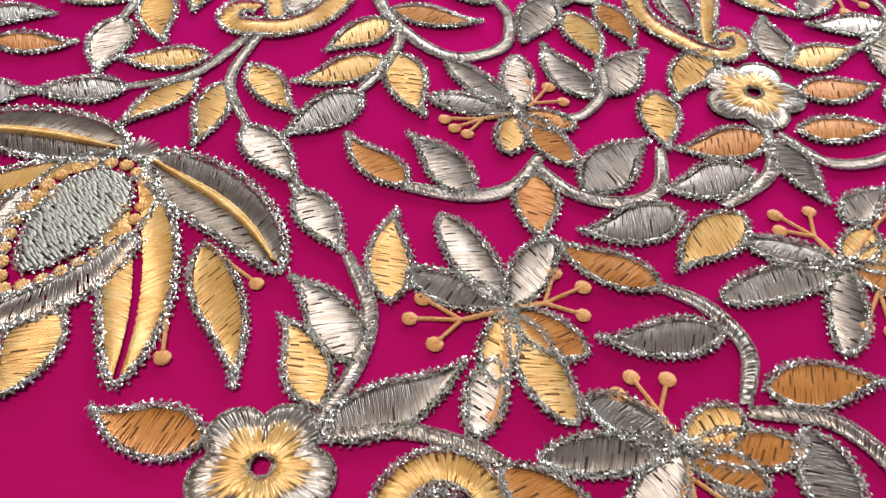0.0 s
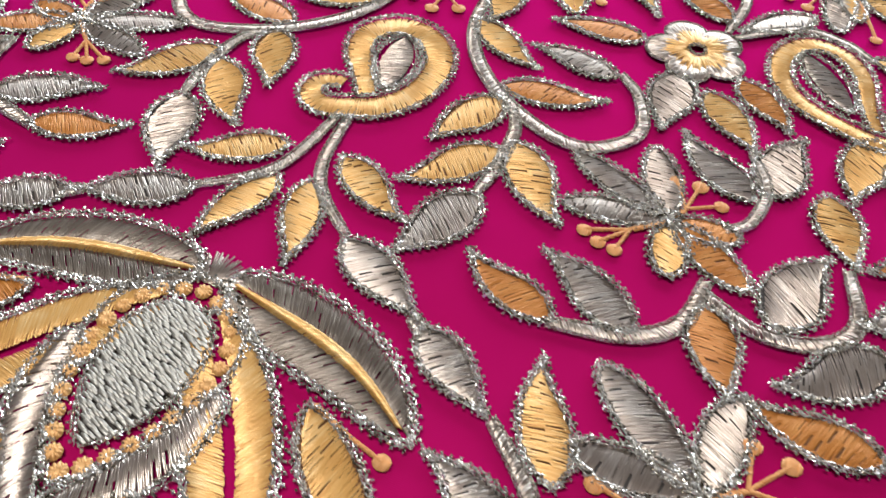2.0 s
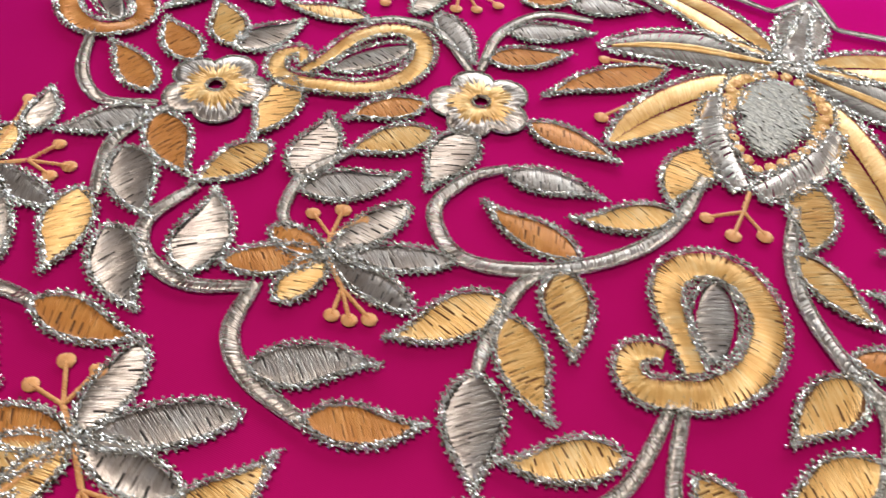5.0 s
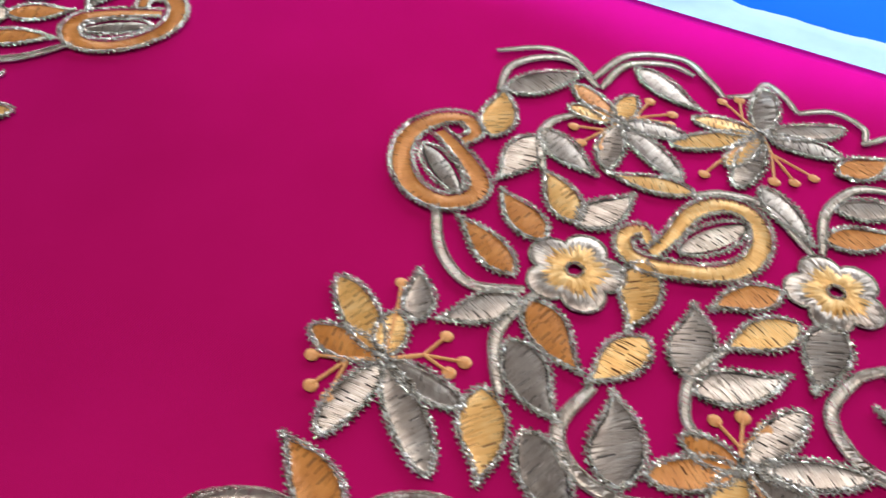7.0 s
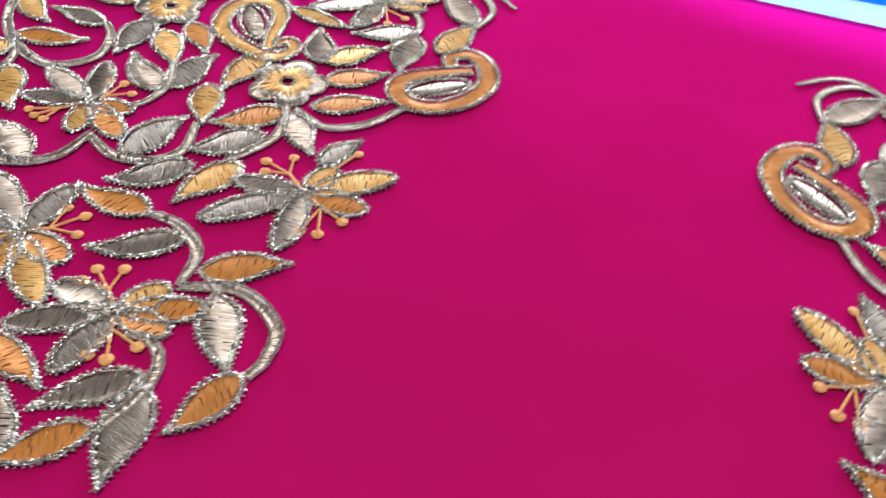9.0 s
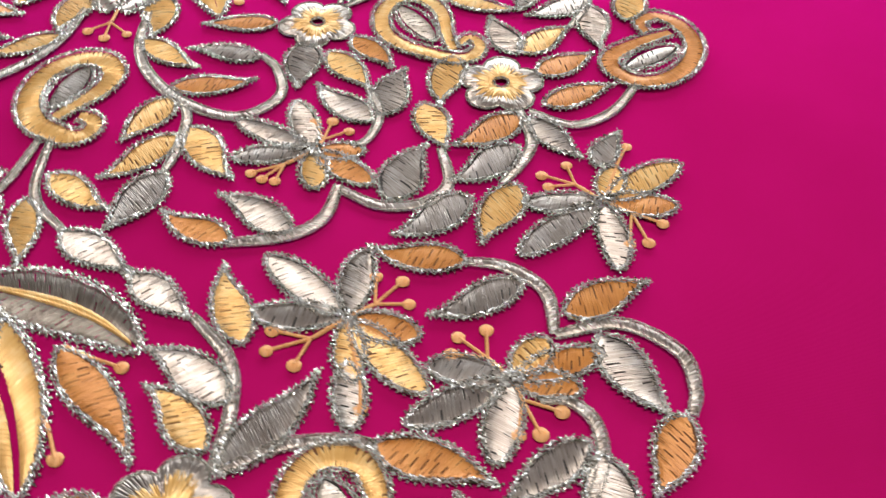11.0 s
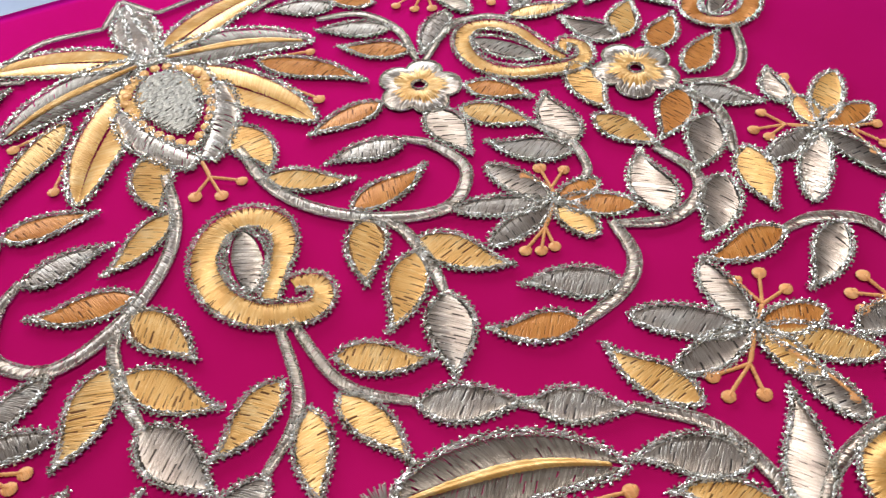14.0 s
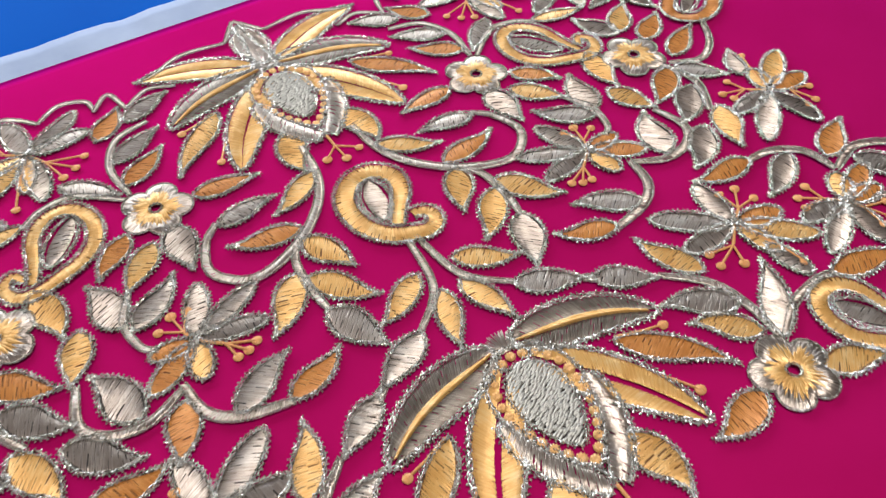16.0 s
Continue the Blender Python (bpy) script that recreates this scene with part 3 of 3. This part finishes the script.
def box(build, x0, y0, z0, x1, y1, z1, c=0.0012, slot=0):
    """A block with chamfered upright edges."""
    k = len(build.v)
    ring = [(x0 + c, y0), (x1 - c, y0), (x1, y0 + c), (x1, y1 - c), (x1 - c, y1), (x0 + c, y1), (x0, y1 - c), (x0, y0 + c)]
    build.v += [(x, y, z) for z in (z0, z1) for x, y in ring]
    for a in range(8):
        b = (a + 1) % 8
        build.face((k + a, k + b, k + 8 + b, k + 8 + a), slot)
    build.face(tuple(k + a for a in reversed(range(8))), slot)
    build.face(tuple(k + 8 + a for a in range(8)), slot)


# the needle head of the embroidery machine, over the blue bed: presser feet in a row under a dark clamp
head = thing("embroidery_machine_head", -0.195, 0.43, "dark metal embroidery machine head with a row of presser feet", "machine", "", [])
head.location = (0.0, 0.0, -0.0018)
for fx, fy in ((-0.2235, 0.4250), (-0.2035, 0.4262), (-0.1826, 0.4272), (-0.1618, 0.4282)):
    foot = new("presser_foot")
    foot.parent = head
    b = Build()
    rod(b, [(fx + 0.0009, fy + 0.004, 0.0012), (fx + 0.0022, fy + 0.0065, 0.006), (fx + 0.0052, fy + 0.010, 0.014), (fx + 0.0066, fy + 0.0125, 0.021)], 0.0027)
    part("shank", b, [IRON], foot, smooth=True)
    b = Build()
    rod(b, [(fx + 0.0041 * math.cos(a * 0.393), fy + 0.0036 * math.sin(a * 0.393), 0.0) for a in range(17)], 0.0013)
    part("foot_ring", b, [IRON], foot, "worn dark steel ring")
    b = Build()
    b.dome([(fx + 0.0029 * math.cos(a * 0.524), fy + 0.0024 * math.sin(a * 0.524)) for a in range(12)], 0.0008)
    part("needle_plate", b, [CHROME], foot, "bright steel insert", smooth=True)
clamp = Build()
box(clamp, -0.215, 0.438, 0.014, -0.137, 0.446, 0.020)
part("clamp_bar", clamp, [IRON], head)
arm = Build()
box(arm, -0.156, 0.441, 0.004, -0.128, 0.452, 0.017)
part("clamp_block", arm, [IRON], head)
arm = Build()
rod(arm, [(-0.160, 0.442, 0.013), (-0.150, 0.4365, 0.009), (-0.137, 0.4365, 0.009), (-0.126, 0.445, 0.018), (-0.112, 0.456, 0.032)], 0.0016)
part("bracket", arm, [CHROME], head, "bent chrome bracket")
# ---- half of the embroidery, its mirror line at x = 0, in millimetres ----
leaf(6.2, -23.8, 26.6, -34.7, 9.7, "g", bend=-0.034)
leaf(3.5, -33.0, 10.0, -55.3, 9.3, "g", bend=0.020)
leaf(17.1, -43.4, 38.1, -54.6, 10.5, "s", bend=0.0)
leaf(38.9, -55.1, 56.6, -66.9, 9.8, "s", bend=0.0)
leaf(71.0, -87.3, 48.2, -75.6, 11.0, "s", bend=-0.041)
leaf(68.5, -99.2, 51.2, -85.1, 10.0, "g", bend=-0.051)
leaf(69.8, -72.9, 60.5, -50.0, 10.4, "g", bend=0.034)
leaf(71.8, -104.1, 88.5, -78.3, 11.0, "s", bend=-0.034)
leaf(53.0, -114.2, 30.5, -117.2, 11.5, "o", bend=0.041)
leaf(72.9, -116.4, 93.3, -125.9, 11.2, "g", bend=0.034)
leaf(102.7, -94.9, 129.4, -102.3, 10.6, "o", bend=0.027)
leaf(130.6, -119.5, 120.7, -104.1, 9.5, "s", bend=0.017)
leaf(148.3, -90.7, 129.8, -107.7, 9.5, "s", bend=-0.017)
leaf(145.9, -106.3, 129.2, -122.1, 9.6, "o", bend=0.017)
leaf(150.3, -93.7, 155.7, -118.7, 12.2, "s", bend=-0.017)
leaf(169.4, -82.9, 160.9, -102.4, 10.6, "o", bend=0.017)
leaf(151.3, -63.6, 166.2, -83.7, 11.8, "s", bend=-0.017)
leaf(143.5, -58.2, 164.5, -47.0, 11.0, "o", bend=0.020)
leaf(119.8, -44.5, 95.0, -41.5, 10.0, "o", bend=0.041)
leaf(134.0, -49.6, 111.3, -61.4, 10.0, "s", bend=0.034)
leaf(132.1, -16.6, 123.2, -38.6, 12.0, "g", bend=-0.034)
leaf(119.9, -22.5, 100.2, -37.3, 12.0, "s", bend=0.041)
leaf(132.2, -2.0, 113.6, -16.9, 12.0, "s", bend=0.037)
leaf(133.1, 11.0, 113.4, -2.9, 11.5, "o", bend=0.027)
leaf(103.6, 14.3, 112.3, -4.9, 11.0, "g", bend=-0.010)
leaf(97.6, -25.3, 106.4, -3.2, 13.5, "s", bend=0.034)
leaf(111.7, 37.2, 109.0, 13.7, 12.0, "g", bend=-0.041)
leaf(91.9, 8.0, 97.2, 30.4, 12.5, "s", bend=0.034)
leaf(89.6, 5.0, 71.3, 20.7, 10.5, "s", bend=0.037)
leaf(72.3, 36.3, 87.5, 19.3, 10.5, "g", bend=0.010)
leaf(78.5, 44.6, 93.1, 29.5, 9.5, "o", bend=0.034)
leaf(64.9, 40.2, 65.6, 17.7, 12.5, "s", bend=-0.010)
leaf(53.6, 49.7, 29.3, 46.8, 9.3, "o", bend=-0.014)
leaf(51.8, 31.6, 28.7, 33.8, 8.8, "s", bend=-0.034)
leaf(28.3, 14.9, 53.0, 20.9, 9.7, "o", bend=-0.034)
leaf(12.5, 37.1, 34.0, 25.0, 9.5, "g", bend=-0.034)
leaf(74.7, -38.2, 53.0, -26.9, 10.5, "s", bend=-0.034)
leaf(60.0, -43.1, 39.7, -33.6, 9.4, "o", bend=0.041)
leaf(38.2, -2.0, 55.5, -21.1, 11.5, "g", bend=-0.034)
leaf(30.7, 10.5, 21.1, -9.5, 11.5, "g", bend=-0.020)
leaf(36.4, -5.7, 19.5, -24.0, 11.0, "g", bend=0.034)
leaf(36.9, -20.4, 27.1, -42.1, 12.5, "s", bend=0.010)
leaf(134.8, 10.6, 149.9, -5.1, 9.8, "s", bend=-0.017)
leaf(153.2, -7.7, 160.9, 6.9, 9.0, "s", bend=0.017)
leaf(139.2, 16.7, 160.9, 28.2, 10.0, "o", bend=0.014)
leaf(137.1, 31.1, 155.2, 43.5, 10.5, "o", bend=-0.017)
leaf(131.9, 41.4, 148.3, 56.6, 11.0, "g", bend=0.020)
leaf(131.0, 40.5, 121.8, 59.8, 11.5, "s", bend=0.017)
leaf(107.3, 68.3, 132.2, 64.0, 8.0, "g", bend=-0.017)
leaf(165.9, 61.9, 172.9, 84.7, 12.0, "g", bend=0.017)
leaf(154.2, 69.0, 157.6, 45.6, 12.0, "s", bend=-0.017)
leaf(155.0, 71.5, 133.3, 61.3, 10.5, "s", bend=0.017)
leaf(172.0, 83.9, 152.0, 105.6, 11.5, "s", bend=-0.017)
leaf(139.7, 115.8, 115.0, 105.0, 10.0, "s", bend=0.017)
leaf(91.6, 80.2, 74.0, 64.1, 9.5, "s", bend=-0.017)
leaf(71.9, 67.7, 53.2, 81.0, 10.0, "o", bend=0.017)
leaf(71.5, 81.6, 50.4, 92.0, 9.5, "s", bend=-0.017)
leaf(73.0, 96.8, 59.8, 112.0, 10.5, "o", bend=0.017)
leaf(60.9, 102.2, 40.5, 110.7, 10.0, "s", bend=-0.017)

ODD = []
leaf(85.5, -26.5, 94.5, -45.0, 11.0, "o", store=ODD)

stem([(1.6, -9.0), (2.4, -18.0), (4.2, -28.5), (8.7, -35.9), (18.0, -43.4)], 2.2)
stem([(36.5, -53.8), (40.5, -56.5)], 3.0)
stem([(56.7, -66.0), (67.8, -76.9), (71.4, -89.6), (70.7, -104.0)], 2.8)
stem([(72.0, -104.0), (83.5, -97.1), (96.5, -94.5), (104.2, -95.4)], 2.6)
stem([(137.5, -82.2), (143.8, -81.5), (149.6, -86.4), (150.6, -96.0), (146.4, -107.8)], 2.6)
stem([(141.2, -64.6), (156.5, -60.1), (169.5, -66.7), (172.1, -76.1), (170.6, -82.9)], 3.2)
stem([(119.0, -44.3), (129.8, -45.4), (139.2, -52.3), (141.2, -64.2)], 3.0)
stem([(110.4, -4.5), (113.5, -17.5), (107.7, -25.3), (96.2, -27.5), (84.6, -22.4)], 3.0)
stem([(59.2, -43.6), (74.1, -39.8), (82.1, -32.8), (84.2, -20.7)], 3.2)
stem([(10.5, 52.0), (12.5, 35.0), (19.6, 21.0), (33.5, 8.8), (50.5, 3.7), (61.3, 13.5), (58.0, 26.3), (51.6, 32.9)], 3.2)
stem([(33.5, 8.8), (36.9, 1.5), (37.6, -11.0), (36.4, -20.3)], 2.6)
stem([(86.4, 20.3), (91.5, 9.9), (90.2, -1.3), (85.6, -6.1)], 2.2)
stem([(131.2, 16.0), (135.7, 0.6), (132.0, -10.0), (127.7, -16.6)], 2.8)
stem([(134.9, 13.6), (147.3, 8.6), (158.9, 15.1), (167.8, 29.3)], 2.6)
stem([(147.9, 56.0), (153.5, 68.0), (153.7, 76.9), (148.5, 83.8)], 2.4)
stem([(182.9, 101.6), (171.4, 110.4), (161.5, 111.1), (150.4, 103.2)], 1.8)
stem([(173.6, 82.9), (175.5, 96.1), (168.0, 106.2), (158.7, 108.5), (147.5, 99.9)], 2.4)
stem([(150.4, 103.2), (144.5, 121.1), (128.7, 128.5), (117.8, 121.8), (111.1, 115.2)], 2.2)
stem([(146.5, 99.8), (143.2, 115.8), (131.4, 123.2), (122.5, 121.7)], 2.2)
stem([(110.3, 116.2), (103.6, 121.1), (100.9, 129.0), (95.0, 126.0), (89.0, 119.3)], 1.8)
stem([(89.0, 119.3), (79.5, 125.5), (70.0, 122.5), (68.3, 115.9)], 1.8)
stem([(68.9, 114.2), (61.0, 121.5), (57.4, 109.4)], 1.6)
stem([(56.8, 110.1), (46.8, 115.9), (36.3, 112.3)], 1.6)
stem([(50.3, 122.6), (41.4, 123.5), (27.4, 129.7), (8.9, 127.6)], 1.8)
stem([(8.9, 127.6), (5.0, 133.0), (0.2, 140.5)], 1.8)
stem([(71.7, 62.6), (73.4, 79.3), (66.8, 93.2), (53.2, 97.6)], 2.4)
stem([(107.8, 67.0), (100.0, 72.2), (88.1, 72.5), (73.8, 61.0)], 2.2)

round_flower(126.4, 25.2, 13.2, 0.3)
round_flower(66.4, 50.6, 12.8, 0.9)
round_flower(64.6, -113.6, 13.2, 0.2)

star(92.5, -63.7, [(70.2, -46.8, 10, "s"), (70.2, -63.4, 9, "s"), (95.1, -42.6, 9.5, "s"), (97.6, -92.3, 8.5, "s", 0.42), (110.3, -67.5, 9.5, "o"), (113.2, -81.9, 10, "g"), (97.0, -80.5, 8.5, "g")],
     [((98.8, -59.2), [(98.0, -50.9), (104.6, -51.8), (106.8, -58.5)]), ((85.3, -70.1), [(76.1, -68.5), (75.8, -74.1), (82.8, -77.4)]), ((98.0, -80.0), [(99.1, -87.3)])])
star(131.5, -77.0, [(112.3, -75.5, 9, "s"), (108.8, -90.0, 9, "s"), (128.6, -97.7, 9.5, "s"), (139.5, -65.5, 9.5, "g"), (152.0, -68.0, 9, "o"), (147.0, -79.0, 8.5, "o")],
     [((125.9, -72.0), [(119.0, -66.9), (117.7, -71.7), (125.4, -64.4)]), ((133.9, -82.0), [(133.2, -90.6), (137.9, -90.0), (142.5, -84.3)])])
star(154.8, -20.8, [(133.4, -23.2, 8, "s"), (132.9, -41.2, 9.5, "s"), (157.2, -44.0, 9, "s"), (158.5, -7.5, 9, "g"), (176.7, -5.0, 10, "g"), (174.2, -20.7, 9.5, "o")],
     [((147.5, -15.4), [(145.3, -8.1), (138.5, -12.6), (140.3, -16.8)]), ((161.9, -24.6), [(169.7, -27.5), (165.5, -34.4), (160.6, -35.3)]), ((159.5, -6.0), [(162.3, 0.8)])])
star(75.2, -8.5, [(66.6, 11.9, 9, "s"), (51.1, 2.4, 8, "s"), (53.0, -13.2, 8, "s"), (89.5, -7.3, 8, "o"), (93.4, -19.6, 9, "o"), (78.2, -23.0, 9, "g")],
     [((77.2, -3.7), [(73.7, 3.7), (78.6, 4.2), (83.9, 0.4)]), ((68.3, -14.5), [(59.9, -18.5), (63.3, -20.4), (66.9, -20.9)])])
star(136.0, 86.7, [(154.7, 97.6, 8.5, "o"), (152.1, 86.4, 7.5, "g"), (136.0, 101.5, 8.5, "g"), (131.9, 65.2, 9, "s"), (112.1, 71.6, 9, "s"), (116.2, 90.6, 8, "s")],
     [((132.4, 91.6), [(130.9, 101.8), (122.9, 99.1), (122.0, 94.1)]), ((138.2, 81.5), [(147.1, 78.5), (142.6, 72.7), (137.4, 73.3)])])
star(96.4, 103.2, [(100.5, 126.4, 10, "s"), (75.1, 119.1, 8.5, "s"), (73.3, 104.3, 8.5, "s"), (98.1, 76.5, 9.5, "s"), (119.3, 84.9, 8.5, "g"), (117.0, 100.0, 8, "g"), (102.5, 83.8, 8, "g")],
     [((92.1, 96.0), [(88.8, 84.7), (83.6, 87.2), (79.1, 91.9)]), ((103.6, 108.2), [(111.1, 113.4), (106.6, 117.0)]), ((103.5, 88.6), [(107.2, 77.7)])])

paisley([(172.7, 55.0), (170.9, 60.5), (175.7, 64.8), (181.9, 62.5), (186.5, 55.4), (187.1, 46.9), (182.8, 37.5), (175.4, 31.4), (166.8, 30.3), (160.5, 35.6), (160.6, 41.8), (166.3, 47.4), (174.4, 52.8), (180.5, 56.0)],
        5.6, (164.0, 36.2, 182.0, 49.0), 9.5, colour="o")
paisley([(112.5, 43.5), (115.9, 47.6), (119.3, 43.4), (116.9, 37.7), (111.0, 36.3), (104.1, 38.1), (94.9, 41.7), (88.2, 48.5), (86.7, 59.3), (91.8, 67.5), (99.7, 67.4), (105.9, 60.1), (108.3, 49.2), (110.9, 40.5)],
        5.2, (91.5, 63.5, 105.0, 44.5), 10.5)
HOOK = [(5.9, -0.2), (9.0, -0.6), (11.7, -3.2), (10.7, -7.4), (6.5, -9.3), (0.9, -7.5), (-5.3, -4.1), (-10.5, 3.5), (-11.6, 13.2), (-9.1, 20.3), (-3.3, 25.5), (4.0, 25.9), (9.5, 20.1), (8.6, 12.3), (4.0, 5.7), (-0.7, -1.5)]


def turned(pts, deg, k, ox, oy):
    c, s = math.cos(radians(deg)) * k, math.sin(radians(deg)) * k
    return [(ox + c * x - s * y, oy + s * x + c * y) for x, y in pts]


d0, d1 = turned([(1.2, 22.0), (-3.4, 2.5)], 42, 0.93, 106.5, -119.0)
paisley(turned(HOOK, 42, 0.93, 106.5, -119.0), 5.6, (*d0, *d1), 10.5)

# ---- the middle of a panel ----
lotus(0.0, -61.0, False)
lotus(0.0, 103.0, True)
paisley(HOOK, 6.8, (1.2, 22.5, -3.6, 2.5), 11.5, store=CENTRE)

# ---- both panels: every half thing four times, every middle thing twice ----
PANEL_A = pose(0.0028, 0.2246, 0.0, 0, 0, 0.0)
PANEL_B = pose(-0.4651, 0.2285, 0.0, 0, 0, 0.855)
FLIP = Matrix.Diagonal((-1, 1, 1, 1))


def settled(ob):
    """The first panel's right half lies a little stretched in its lower part, as the cloth was hooped."""
    x, y, z = ob.location
    low, keep = min(y, 0.0), min(1.0, max(0.0, (0.06 - y) / 0.06))
    return Matrix.Translation((x + keep * (0.0015 * x - 0.0332 * low - 0.0014), y + keep * (-0.031 * x + 0.0085 * low + 0.0021), z))


for ob in HALF:
    at = Matrix.Translation(ob.location)
    for place in (PANEL_A @ FLIP, PANEL_B, PANEL_B @ FLIP):
        copy_thing(ob, place @ at)
    ob.matrix_basis = PANEL_A @ settled(ob)
for ob in ODD:
    at = Matrix.Translation(ob.location)
    copy_thing(ob, PANEL_B @ FLIP @ at)
    ob.matrix_basis = PANEL_A @ settled(ob)
for ob in CENTRE:
    at = Matrix.Translation(ob.location)
    copy_thing(ob, PANEL_A @ FLIP @ at)
    ob.matrix_basis = PANEL_B @ at
